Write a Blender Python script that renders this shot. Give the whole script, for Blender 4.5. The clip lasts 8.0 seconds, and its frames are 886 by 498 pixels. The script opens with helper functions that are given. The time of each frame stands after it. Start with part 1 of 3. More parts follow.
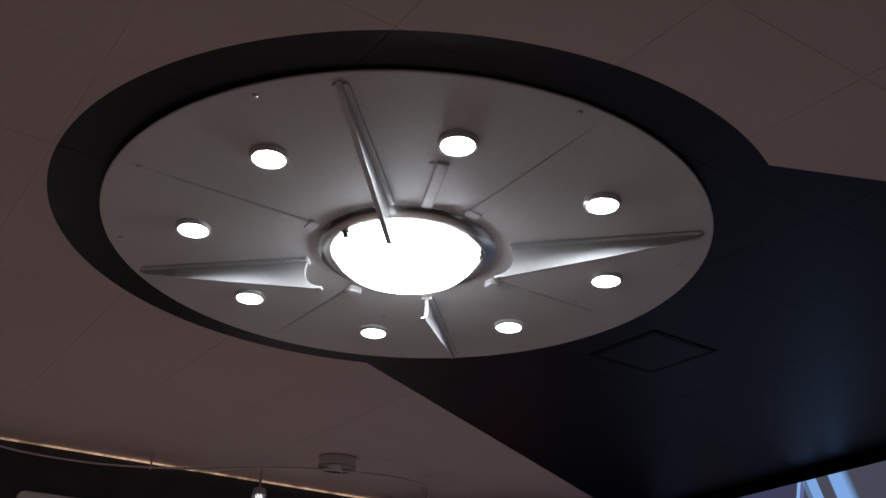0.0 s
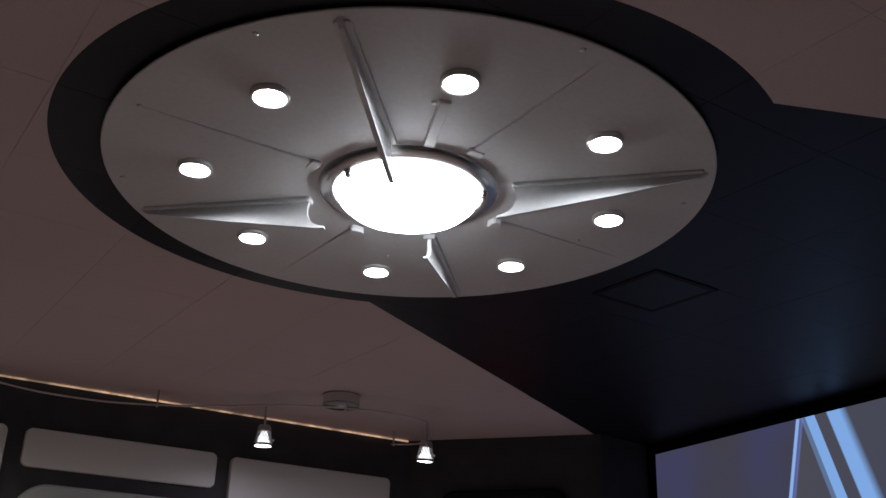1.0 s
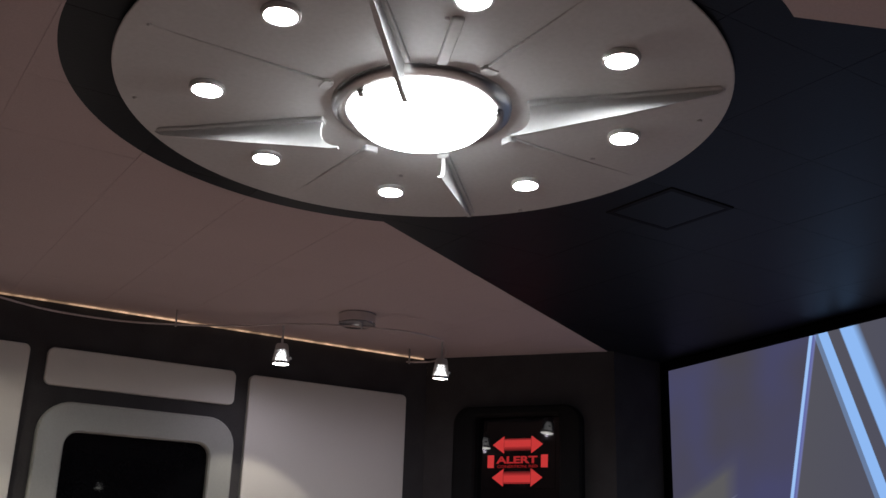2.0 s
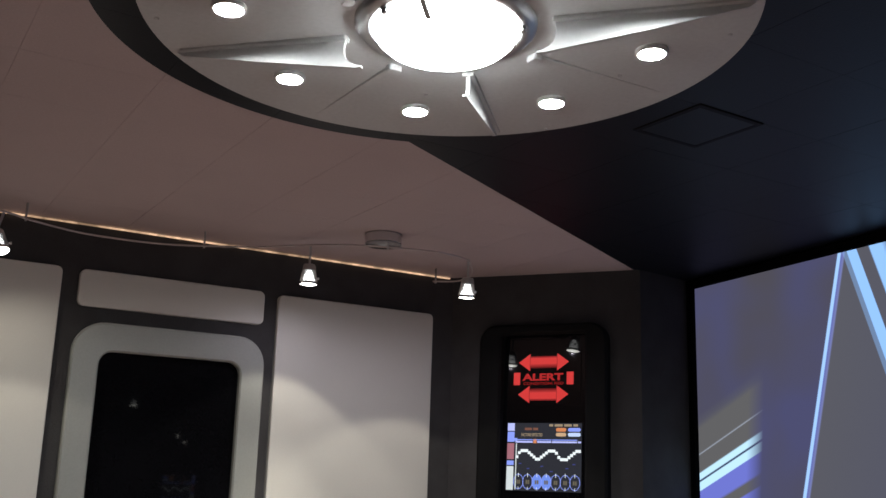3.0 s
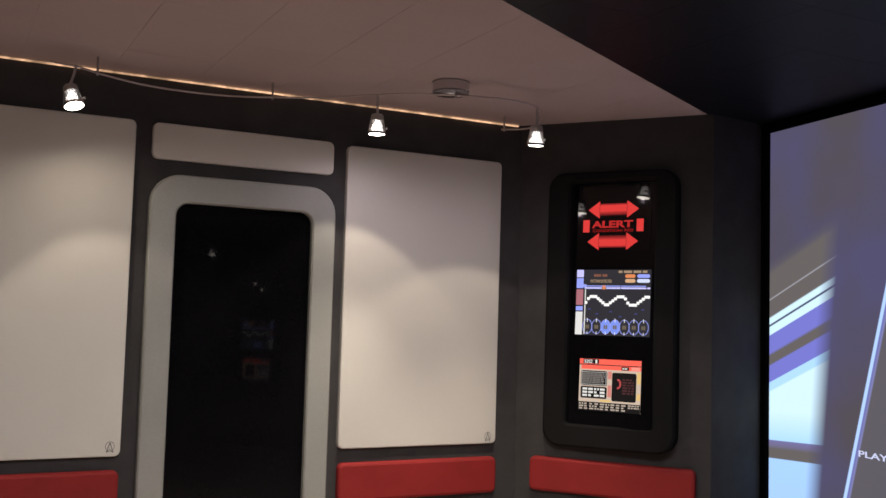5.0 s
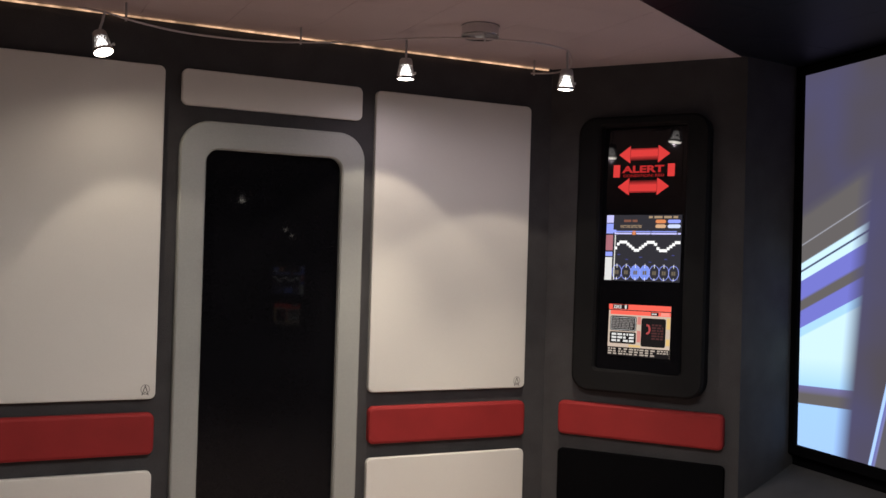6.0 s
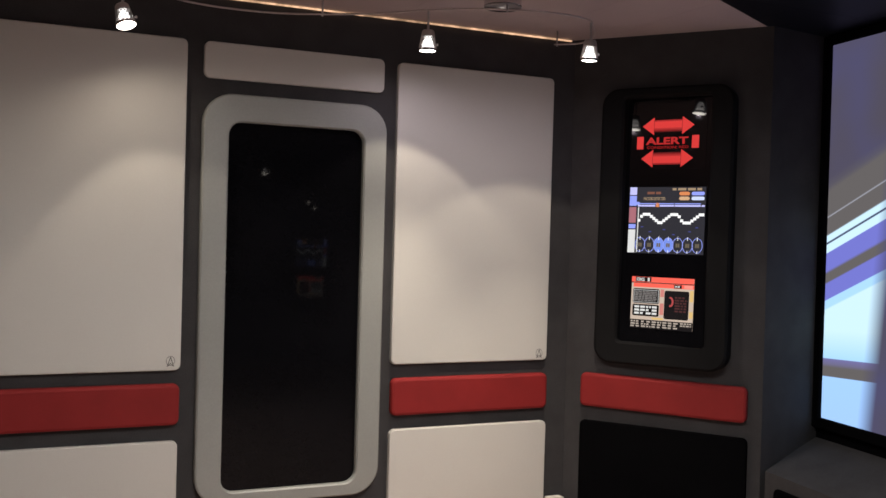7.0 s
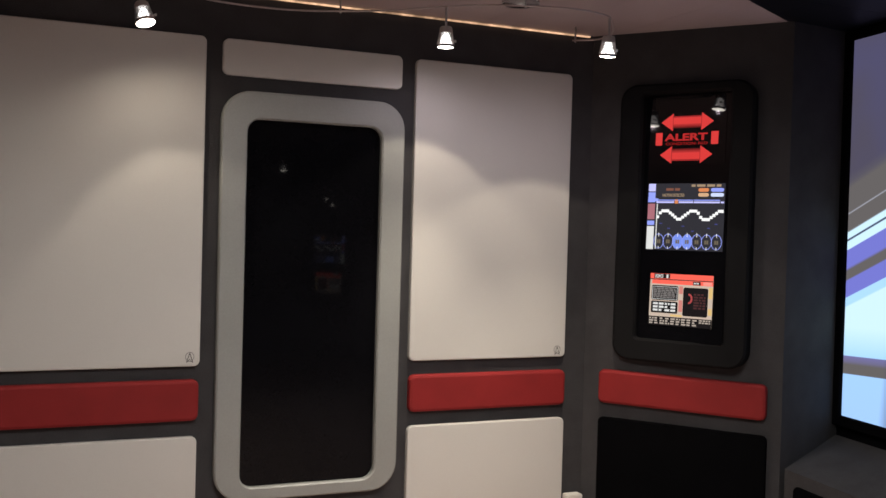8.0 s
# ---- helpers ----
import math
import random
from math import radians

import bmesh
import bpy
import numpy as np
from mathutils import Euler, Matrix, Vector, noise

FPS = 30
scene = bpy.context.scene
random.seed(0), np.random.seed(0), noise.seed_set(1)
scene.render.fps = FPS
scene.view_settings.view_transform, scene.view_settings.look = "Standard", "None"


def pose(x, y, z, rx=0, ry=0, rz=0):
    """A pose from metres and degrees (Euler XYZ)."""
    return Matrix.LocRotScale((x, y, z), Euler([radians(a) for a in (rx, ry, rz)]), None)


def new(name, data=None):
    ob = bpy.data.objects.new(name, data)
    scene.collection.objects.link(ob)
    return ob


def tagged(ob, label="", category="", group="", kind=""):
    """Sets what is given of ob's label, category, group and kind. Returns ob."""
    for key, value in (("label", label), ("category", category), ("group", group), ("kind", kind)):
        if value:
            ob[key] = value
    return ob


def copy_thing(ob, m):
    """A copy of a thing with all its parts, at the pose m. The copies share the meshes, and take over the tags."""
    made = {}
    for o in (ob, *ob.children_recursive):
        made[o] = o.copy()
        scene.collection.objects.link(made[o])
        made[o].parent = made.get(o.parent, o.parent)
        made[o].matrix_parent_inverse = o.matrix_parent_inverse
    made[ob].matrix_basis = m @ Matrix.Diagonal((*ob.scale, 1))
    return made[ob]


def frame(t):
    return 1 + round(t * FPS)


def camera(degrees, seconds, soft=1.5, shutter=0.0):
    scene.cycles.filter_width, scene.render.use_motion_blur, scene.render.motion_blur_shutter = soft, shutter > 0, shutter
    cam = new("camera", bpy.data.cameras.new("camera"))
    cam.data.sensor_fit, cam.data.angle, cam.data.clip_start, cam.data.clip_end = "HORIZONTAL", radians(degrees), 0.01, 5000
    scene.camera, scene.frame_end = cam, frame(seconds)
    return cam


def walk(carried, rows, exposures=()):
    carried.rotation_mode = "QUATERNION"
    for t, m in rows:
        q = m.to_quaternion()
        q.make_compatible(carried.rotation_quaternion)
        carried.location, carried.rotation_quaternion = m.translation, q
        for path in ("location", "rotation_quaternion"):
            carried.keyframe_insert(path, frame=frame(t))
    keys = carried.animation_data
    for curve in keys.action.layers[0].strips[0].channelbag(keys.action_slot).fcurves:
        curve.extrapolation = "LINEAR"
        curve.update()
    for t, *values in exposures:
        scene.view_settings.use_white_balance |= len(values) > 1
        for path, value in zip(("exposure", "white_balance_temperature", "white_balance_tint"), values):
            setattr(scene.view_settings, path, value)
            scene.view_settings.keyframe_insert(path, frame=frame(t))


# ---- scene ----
cam = camera(48.27, 8.0)
walk(cam, [
    (0, pose(0, 0, 1.3, 115.764, -1.832, -32.475)),
    (0.5, pose(0, 0, 1.3, 114.153, -1.831, -32.463)),
    (1, pose(0, 0, 1.3, 112.256, -1.806, -32.308)),
    (1.5, pose(0, 0, 1.3, 110.017, -1.799, -31.99)),
    (1.7, pose(0, 0, 1.3, 109.039, -1.79, -31.778)),
    (2.8, pose(0, 0, 1.3, 103.773, -1.73, -30.233)),
    (3, pose(0, 0, 1.3, 102.878, -1.734, -29.864)),
    (3.5, pose(0, 0, 1.3, 100.706, -1.725, -28.884)),
    (4, pose(0, 0, 1.3, 98.447, -1.696, -27.786)),
    (4.5, pose(0, 0, 1.3, 96.085, -1.626, -26.728)),
    (5, pose(0, 0, 1.3, 94.011, -1.627, -25.828)),
    (5.2, pose(0, 0, 1.3, 93.192, -1.627, -25.496)),
    (6.3, pose(0, 0, 1.3, 90.143, -1.62, -23.673)),
    (6.5, pose(0, 0, 1.3, 89.729, -1.614, -23.404)),
    (7, pose(0, 0, 1.3, 89.184, -1.588, -22.838)),
    (7.5, pose(0, 0, 1.3, 89.071, -1.596, -22.313)),
    (8, pose(0, 0, 1.3, 88.959, -1.583, -21.8)),
], exposures=[(0, -0.56, 5800, 8), (1, -0.54, 5820, 8), (1.5, -0.44, 6080, 8), (3, 0.1, 6050, 4), (3.5, 0.02, 6000, 1), (4, -0.03, 6020, 1), (4.5, 0.2, 6720, 11), (5.2, 0.24, 6680, 11), (6.5, 0.2, 6500, 10), (8, 0.2, 6500, 10)])

# ---- plan, in metres ----
CEIL = 2.166
DISC = Vector((0.8715, 1.5489, 2.145))       # centre of the lamp disc's underside
A1 = Vector((-2.6, 3.637, 0))              # panelled wall, from its far end
A2 = Vector((2.196, 3.781, 0))             # inner corner with the angled wall
A3 = Vector((2.722, 3.130, 0))             # outer corner of the angled wall
A4 = Vector((3.062, 3.190, 0))             # screen wall begins
E1 = Vector((2.716, 0.1, 0))                # the screen wall ends
A5 = Vector((3.6, -2.6, 0))
B1 = Vector((3.30, -1.72, 0))              # far corner, cut off by a second angled wall
B2 = Vector((2.45, -2.6, 0))
A6 = Vector((-2.6, -2.6, 0))
DOME_POWER, PUCK_POWER, SPOT_POWER = 29.0, 790.0, 9.2
WARM = (1.0, 0.86, 0.70)
NEUTRAL = (1.0, 0.97, 0.94)

# ---- world: a closed room, next to no light from outside ----
world = bpy.data.worlds.new("world")
scene.world = world
world.use_nodes = True
world.node_tree.nodes["Background"].inputs[0].default_value = (0.5, 0.45, 0.5, 1)
world.node_tree.nodes["Background"].inputs[1].default_value = 0.02


# ---- materials ----
def material(name, colour, rough=0.6, metal=0.0, vary=0.12, scale=6.0, grain=0.0, grain_scale=300.0, spec=0.5, coat=0.0, rough_vary=0.0):
    m = bpy.data.materials.new(name)
    m.use_nodes = True
    nt = m.node_tree
    b = nt.nodes["Principled BSDF"]
    b.inputs["Roughness"].default_value = rough
    b.inputs["Metallic"].default_value = metal
    b.inputs["Specular IOR Level"].default_value = spec
    b.inputs["Coat Weight"].default_value = coat
    tc = nt.nodes.new("ShaderNodeTexCoord")
    n1 = nt.nodes.new("ShaderNodeTexNoise")
    n1.inputs["Scale"].default_value = scale
    n1.inputs["Detail"].default_value = 5
    n2 = nt.nodes.new("ShaderNodeTexNoise")
    n2.inputs["Scale"].default_value = grain_scale
    n2.inputs["Detail"].default_value = 3
    nt.links.new(tc.outputs["Object"], n1.inputs["Vector"])
    nt.links.new(tc.outputs["Object"], n2.inputs["Vector"])
    add = nt.nodes.new("ShaderNodeMath")
    add.operation = "ADD"
    nt.links.new(n1.outputs["Fac"], add.inputs[0])
    nt.links.new(n2.outputs["Fac"], add.inputs[1])
    ramp = nt.nodes.new("ShaderNodeMapRange")
    ramp.inputs["From Min"].default_value = 0.7
    ramp.inputs["From Max"].default_value = 1.3
    ramp.inputs["To Min"].default_value = 1 - vary
    ramp.inputs["To Max"].default_value = 1 + vary
    nt.links.new(add.outputs[0], ramp.inputs["Value"])
    mul = nt.nodes.new("ShaderNodeVectorMath")
    mul.operation = "SCALE"
    mul.inputs[0].default_value = colour
    nt.links.new(ramp.outputs[0], mul.inputs["Scale"])
    nt.links.new(mul.outputs[0], b.inputs["Base Color"])
    if grain:
        bump = nt.nodes.new("ShaderNodeBump")
        bump.inputs["Strength"].default_value = grain
        bump.inputs["Distance"].default_value = 0.002
        nt.links.new(n2.outputs["Fac"], bump.inputs["Height"])
        nt.links.new(bump.outputs[0], b.inputs["Normal"])
    if rough_vary:
        rr = nt.nodes.new("ShaderNodeMapRange")
        rr.inputs["From Min"].default_value = 0.3
        rr.inputs["From Max"].default_value = 0.7
        rr.inputs["To Min"].default_value = max(0.02, rough - rough_vary)
        rr.inputs["To Max"].default_value = rough + rough_vary
        nt.links.new(n1.outputs["Fac"], rr.inputs["Value"])
        nt.links.new(rr.outputs[0], b.inputs["Roughness"])
    return m


def glow(name, colour, strength):
    m = bpy.data.materials.new(name)
    m.use_nodes = True
    nt = m.node_tree
    nt.nodes.clear()
    e = nt.nodes.new("ShaderNodeEmission")
    e.inputs[0].default_value = (*colour, 1)
    e.inputs[1].default_value = strength
    o = nt.nodes.new("ShaderNodeOutputMaterial")
    nt.links.new(e.outputs[0], o.inputs[0])
    return m


FABRIC = material("dark grey fabric", (0.052, 0.0505, 0.052), 0.95, vary=0.2, scale=9, grain=0.7, grain_scale=240, spec=0.15)
WHITE = material("off white laminate", (0.605, 0.595, 0.55), 0.55, vary=0.025, scale=2.5, grain=0.06, grain_scale=240, spec=0.35)
RED = material("red upholstery", (0.25, 0.018, 0.018), 0.7, vary=0.12, scale=7, grain=0.35, grain_scale=500, spec=0.25)
GREY = material("satin grey paint", (0.30, 0.31, 0.29), 0.38, vary=0.05, scale=5, grain=0.05, grain_scale=160, spec=0.45)
BLACKGLASS = material("black glass", (0.004, 0.004, 0.005), 0.03, vary=0.3, scale=3, spec=0.15)
COVERGLASS = material("glossy cover glass", (0.004, 0.004, 0.005), 0.03, vary=0.3, scale=3, spec=0.5)
BLACKFELT = material("matt black board", (0.0078, 0.0078, 0.0082), 0.75, vary=0.25, scale=8, grain=0.3, spec=0.12)
BLACKBORDER = material("black velvet border", (0.0035, 0.0035, 0.004), 0.95, vary=0.2, spec=0.0)
DISCPAINT = material("grey satin disc paint", (0.49, 0.49, 0.485), 0.5, vary=0.06, scale=4, grain=0.08, grain_scale=90, spec=0.3, rough_vary=0.08)
CHROME = material("brushed chrome", (0.66, 0.66, 0.67), 0.1, 1.0, vary=0.05, scale=30)
STEEL = material("satin steel", (0.5, 0.5, 0.5), 0.32, 1.0, vary=0.08, scale=25)
BRASS = material("gilt trim", (0.75, 0.5, 0.2), 0.35, 1.0, vary=0.2, scale=30)
CARPET = material("warm grey carpet", (0.42, 0.315, 0.28), 0.95, vary=0.2, scale=14, grain=0.8, grain_scale=260, spec=0.1)
PUCKBODY = material("satin nickel lamp body", (0.72, 0.71, 0.69), 0.28, 0.55, vary=0.05, scale=30)
RAILMETAL = material("dull satin rail metal", (0.52, 0.46, 0.45), 0.45, 0.45, vary=0.08, scale=25)
PALE = material("pale plastic", (0.7, 0.68, 0.62), 0.5, vary=0.05)
INK = material("grey ink", (0.10, 0.095, 0.09), 0.6, vary=0.1)
DOMEGLASS = glow("lit opal glass", NEUTRAL, DOME_POWER)
PUCKGLASS = glow("lit halogen glass", NEUTRAL, PUCK_POWER)
SPOTGLASS = glow("lit spot glass", (1.0, 0.93, 0.82), 14.0)
ROPE = glow("gold rope light", (1.0, 0.60, 0.36), 0.5)
rope_tree = ROPE.node_tree
rope_noise = rope_tree.nodes.new("ShaderNodeTexNoise")
rope_noise.inputs["Scale"].default_value = 16.0
rope_range = rope_tree.nodes.new("ShaderNodeMapRange")
rope_range.inputs["From Min"].default_value = 0.35
rope_range.inputs["From Max"].default_value = 0.7
rope_range.inputs["To Min"].default_value = 0.25
rope_range.inputs["To Max"].default_value = 1.05
rope_coord = rope_tree.nodes.new("ShaderNodeTexCoord")
rope_tree.links.new(rope_coord.outputs["Object"], rope_noise.inputs["Vector"])
rope_tree.links.new(rope_noise.outputs["Fac"], rope_range.inputs["Value"])
rope_tree.links.new(rope_range.outputs[0], rope_tree.nodes["Emission"].inputs[1])


def ceiling_paint():
    """Pale ceiling paint, with the black painted field: a round shape that widens towards the screen."""
    m = material("ceiling paint", (0.49, 0.41, 0.405), 0.8, vary=0.06, scale=1.6, grain=0.15, grain_scale=180, spec=0.3)
    nt = m.node_tree
    b = nt.nodes["Principled BSDF"]
    pale = b.inputs["Base Color"].links[0].from_socket
    geo = nt.nodes.new("ShaderNodeNewGeometry")
    sep = nt.nodes.new("ShaderNodeSeparateXYZ")
    nt.links.new(geo.outputs["Position"], sep.inputs[0])

    def side(px, py, nx, ny):
        """1 where the point lies on the side of (nx, ny) from the line through (px, py)."""
        d = nt.nodes.new("ShaderNodeVectorMath")
        d.operation = "DOT_PRODUCT"
        nt.links.new(geo.outputs["Position"], d.inputs[0])
        d.inputs[1].default_value = (nx, ny, 0)
        g = nt.nodes.new("ShaderNodeMath")
        g.operation = "GREATER_THAN"
        nt.links.new(d.outputs["Value"], g.inputs[0])
        g.inputs[1].default_value = px * nx + py * ny
        return g.outputs[0]

    def both(a, c, op):
        g = nt.nodes.new("ShaderNodeMath")
        g.operation = op
        nt.links.new(a, g.inputs[0])
        nt.links.new(c, g.inputs[1])
        return g.outputs[0]

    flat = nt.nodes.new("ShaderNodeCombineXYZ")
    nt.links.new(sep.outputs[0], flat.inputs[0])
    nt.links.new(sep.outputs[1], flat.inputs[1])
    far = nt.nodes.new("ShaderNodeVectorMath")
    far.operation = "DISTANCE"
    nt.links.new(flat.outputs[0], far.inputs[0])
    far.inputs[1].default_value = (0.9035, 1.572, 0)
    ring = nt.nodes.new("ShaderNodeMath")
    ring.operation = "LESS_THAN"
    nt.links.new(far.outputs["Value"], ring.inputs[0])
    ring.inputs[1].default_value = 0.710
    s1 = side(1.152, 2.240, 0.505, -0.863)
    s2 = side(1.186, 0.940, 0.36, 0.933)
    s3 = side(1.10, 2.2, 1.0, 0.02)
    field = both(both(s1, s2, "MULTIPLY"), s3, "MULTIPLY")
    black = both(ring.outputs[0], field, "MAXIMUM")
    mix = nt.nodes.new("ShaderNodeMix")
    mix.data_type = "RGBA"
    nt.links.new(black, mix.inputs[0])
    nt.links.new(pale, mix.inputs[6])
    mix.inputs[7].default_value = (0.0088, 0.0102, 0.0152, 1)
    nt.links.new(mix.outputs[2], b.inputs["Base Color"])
    gloss = nt.nodes.new("ShaderNodeMapRange")
    nt.links.new(black, gloss.inputs["Value"])
    gloss.inputs["To Min"].default_value = 0.25
    gloss.inputs["To Max"].default_value = 0.18
    nt.links.new(gloss.outputs[0], b.inputs["Specular IOR Level"])
    rr = nt.nodes.new("ShaderNodeMapRange")
    nt.links.new(black, rr.inputs["Value"])
    rr.inputs["To Min"].default_value = 0.85
    rr.inputs["To Max"].default_value = 0.46
    nt.links.new(rr.outputs[0], b.inputs["Roughness"])
    return m


def screen_picture():
    """A projected picture: blue violet sky, slanting pale and blue bands below, a grey field beyond a leaning edge."""
    m = bpy.data.materials.new("projected picture")
    m.use_nodes = True
    nt = m.node_tree
    nt.nodes.clear()
    tc = nt.nodes.new("ShaderNodeTexCoord")

    def slope(axis, lo, hi, stops):
        d = nt.nodes.new("ShaderNodeVectorMath")
        d.operation = "DOT_PRODUCT"
        nt.links.new(tc.outputs["Object"], d.inputs[0])
        d.inputs[1].default_value = axis
        mr = nt.nodes.new("ShaderNodeMapRange")
        nt.links.new(d.outputs["Value"], mr.inputs["Value"])
        mr.inputs["From Min"].default_value = lo
        mr.inputs["From Max"].default_value = hi
        ramp = nt.nodes.new("ShaderNodeValToRGB")
        nt.links.new(mr.outputs[0], ramp.inputs[0])
        el = ramp.color_ramp.elements
        el[0].position, el[0].color = stops[0][0], (*stops[0][1], 1)
        el[1].position, el[1].color = stops[-1][0], (*stops[-1][1], 1)
        for p, c in stops[1:-1]:
            e = el.new(p)
            e.color = (*c, 1)
        return ramp.outputs[0]

    def blend(fac, one, two):
        mx = nt.nodes.new("ShaderNodeMix")
        mx.data_type = "RGBA"
        for k, v in ((0, fac), (6, one), (7, two)):
            if isinstance(v, tuple):
                mx.inputs[k].default_value = (*v, 1)
            else:
                nt.links.new(v, mx.inputs[k])
        return mx.outputs[2]

    dark, pale = (0, 0, 0), (1, 1, 1)
    light, white, violet = (0.40, 0.68, 1.0), (0.60, 0.84, 1.0), (0.17, 0.18, 0.60)
    brown, grey = (0.125, 0.115, 0.115), (0.105, 0.098, 0.115)
    # cloudy violet sky
    cloud = nt.nodes.new("ShaderNodeTexNoise")
    cloud.inputs["Scale"].default_value = 1.7
    cloud.inputs["Detail"].default_value = 2
    nt.links.new(tc.outputs["Object"], cloud.inputs["Vector"])
    tint = nt.nodes.new("ShaderNodeMapRange")
    tint.inputs["From Min"].default_value = 0.4
    tint.inputs["From Max"].default_value = 0.65
    nt.links.new(cloud.outputs["Fac"], tint.inputs["Value"])
    sky = blend(tint.outputs[0], (0.080, 0.070, 0.086), (0.076, 0.072, 0.150))
    # slanting streaks, level bands below them
    rise = (-0.42, 0, 1.0)
    streaks = slope(rise, 1.0, 1.6, [
        (0.0, light), (0.085, light), (0.09, violet), (0.20, violet), (0.21, brown), (0.27, brown), (0.29, violet), (0.41, violet), (0.415, white), (0.47, white), (0.475, (0.05, 0.06, 0.12)),
        (0.485, (0.05, 0.06, 0.12)), (0.49, white), (0.53, white), (0.54, brown), (0.655, brown), (0.66, (0.35, 0.36, 0.42)), (0.67, brown), (0.84, brown), (0.88, grey), (1.0, grey)])
    level = slope((-0.055, 0, 1.0), 0.55, 0.95, [
        (0.0, (0.36, 0.58, 1.0)), (0.52, (0.36, 0.60, 1.0)), (0.525, brown), (0.62, brown), (0.65, (0.15, 0.14, 0.24)), (0.705, (0.17, 0.16, 0.36)), (0.71, light), (1.0, white)])
    ground = blend(slope(rise, 1.0, 1.6, [(0.0, dark), (0.02, dark), (0.03, pale), (1.0, pale)]), level, streaks)
    left = blend(slope(rise, 1.0, 2.0, [(0.0, dark), (0.50, dark), (0.56, pale), (1.0, pale)]), ground, sky)
    left = blend(slope((1.0, 0, -0.1), 0.0, 1.0, [(0.0, dark), (0.20, dark), (0.29, pale), (1.0, pale)]), left, sky)
    # grey field beyond a leaning bright edge
    lean = (1.0, 0, -0.27)
    field = slope(lean, 0.10, 0.75, [(0.0, dark), (0.30, dark), (0.305, pale), (1.0, pale)])
    beam = slope(lean, 0.10, 0.75, [
        (0.0, grey), (0.305, (0.42, 0.62, 1.0)), (0.325, (0.42, 0.62, 1.0)), (0.33, (0.13, 0.14, 0.40)), (0.35, (0.20, 0.21, 0.44)), (0.36, grey), (1.0, (0.095, 0.09, 0.12))])
    whole = blend(field, left, beam)
    # two bright slats high up
    slats = slope((1.0, 0, 0.35), 1.60, 1.90, [(0.0, dark), (0.11, dark), (0.12, (0.3, 0.3, 0.3)), (0.18, (0.3, 0.3, 0.3)), (0.19, pale), (0.33, pale), (0.34, dark), (0.51, dark), (0.53, pale), (0.70, pale), (0.82, dark), (1.0, dark)])
    over = blend(slats, whole, (0.34, 0.56, 0.98))
    em = nt.nodes.new("ShaderNodeEmission")
    nt.links.new(over, em.inputs[0])
    em.inputs[1].default_value = 1.0
    o = nt.nodes.new("ShaderNodeOutputMaterial")
    nt.links.new(em.outputs[0], o.inputs[0])
    return m


# ---- mesh helpers ----
def part(name, bm, mat, parent=None, label="", smooth=False):
    """Links a bmesh as one mesh object, under a thing or part if one is given."""
    me = bpy.data.meshes.new(name)
    bmesh.ops.recalc_face_normals(bm, faces=bm.faces)
    bm.to_mesh(me)
    bm.free()
    if smooth:
        for p in me.polygons:
            p.use_smooth = True
    me.materials.append(mat)
    ob = new(name, me)
    if parent:
        ob.parent = parent
    if label:
        ob["label"] = label
    return ob


def empty(name, m, label="", category="", group="", kind=""):
    ob = new(name)
    ob.matrix_world = m
    ob.empty_display_size = 0.05
    return tagged(ob, label, category, group, kind)


def outline(x0, x1, z0, z1, r, n=6):
    """Corner-rounded rectangle, as a ring of (x, z)."""
    pts = []
    for cx, cz, a in ((x1 - r, z1 - r, 0), (x0 + r, z1 - r, 90), (x0 + r, z0 + r, 180), (x1 - r, z0 + r, 270)):
        for i in range(n + 1):
            t = radians(a + 90 * i / n)
            pts.append((cx + r * math.cos(t), cz + r * math.sin(t)))
    return pts


def loops_mesh(loops, close=False, caps=True):
    bm = bmesh.new()
    rings = [[bm.verts.new(p) for p in lp] for lp in loops]
    k = len(rings[0])
    pairs = list(zip(rings, rings[1:])) + ([(rings[-1], rings[0])] if close else [])
    for a, b in pairs:
        for i in range(k):
            bm.faces.new((a[i], a[(i + 1) % k], b[(i + 1) % k], b[i]))
    if caps and not close:
        bm.faces.new(rings[0])
        bm.faces.new(rings[-1])
    return bm


def slab(x0, x1, z0, z1, r, y0, y1, bev=0.004, n=6):
    """Rounded board from depth y0 (back) to y1 (front, the smaller value), its front edge softened."""
    o = outline(x0, x1, z0, z1, r, n)
    o1 = outline(x0 + bev * 0.3, x1 - bev * 0.3, z0 + bev * 0.3, z1 - bev * 0.3, max(r - bev * 0.3, 0.001), n)
    o2 = outline(x0 + bev, x1 - bev, z0 + bev, z1 - bev, max(r - bev, 0.001), n)
    return loops_mesh([[(x, y0, z) for x, z in o], [(x, y1 + bev, z) for x, z in o], [(x, y1 + bev * 0.3, z) for x, z in o1],
                       [(x, y1, z) for x, z in o2]])


def ring_slab(outer, inner, y0, y1, bev=0.006, n=8):
    """Frame between two rounded rectangles (x0, x1, z0, z1, r)."""
    def grown(q, d):
        return outline(q[0] - d, q[1] + d, q[2] - d, q[3] + d, max(q[4] + d, 0.002), n)
    return loops_mesh([[(x, y0, z) for x, z in grown(outer, 0)], [(x, y1 + bev, z) for x, z in grown(outer, 0)],
                       [(x, y1, z) for x, z in grown(outer, -bev)], [(x, y1, z) for x, z in grown(inner, bev)],
                       [(x, y1 + bev, z) for x, z in grown(inner, 0)], [(x, y0, z) for x, z in grown(inner, 0)]], close=True)


def lathe(profile, n=32, caps=True):
    return loops_mesh([[(r * math.cos(2 * math.pi * i / n), r * math.sin(2 * math.pi * i / n), z) for i in range(n)] for r, z in profile], caps=caps)


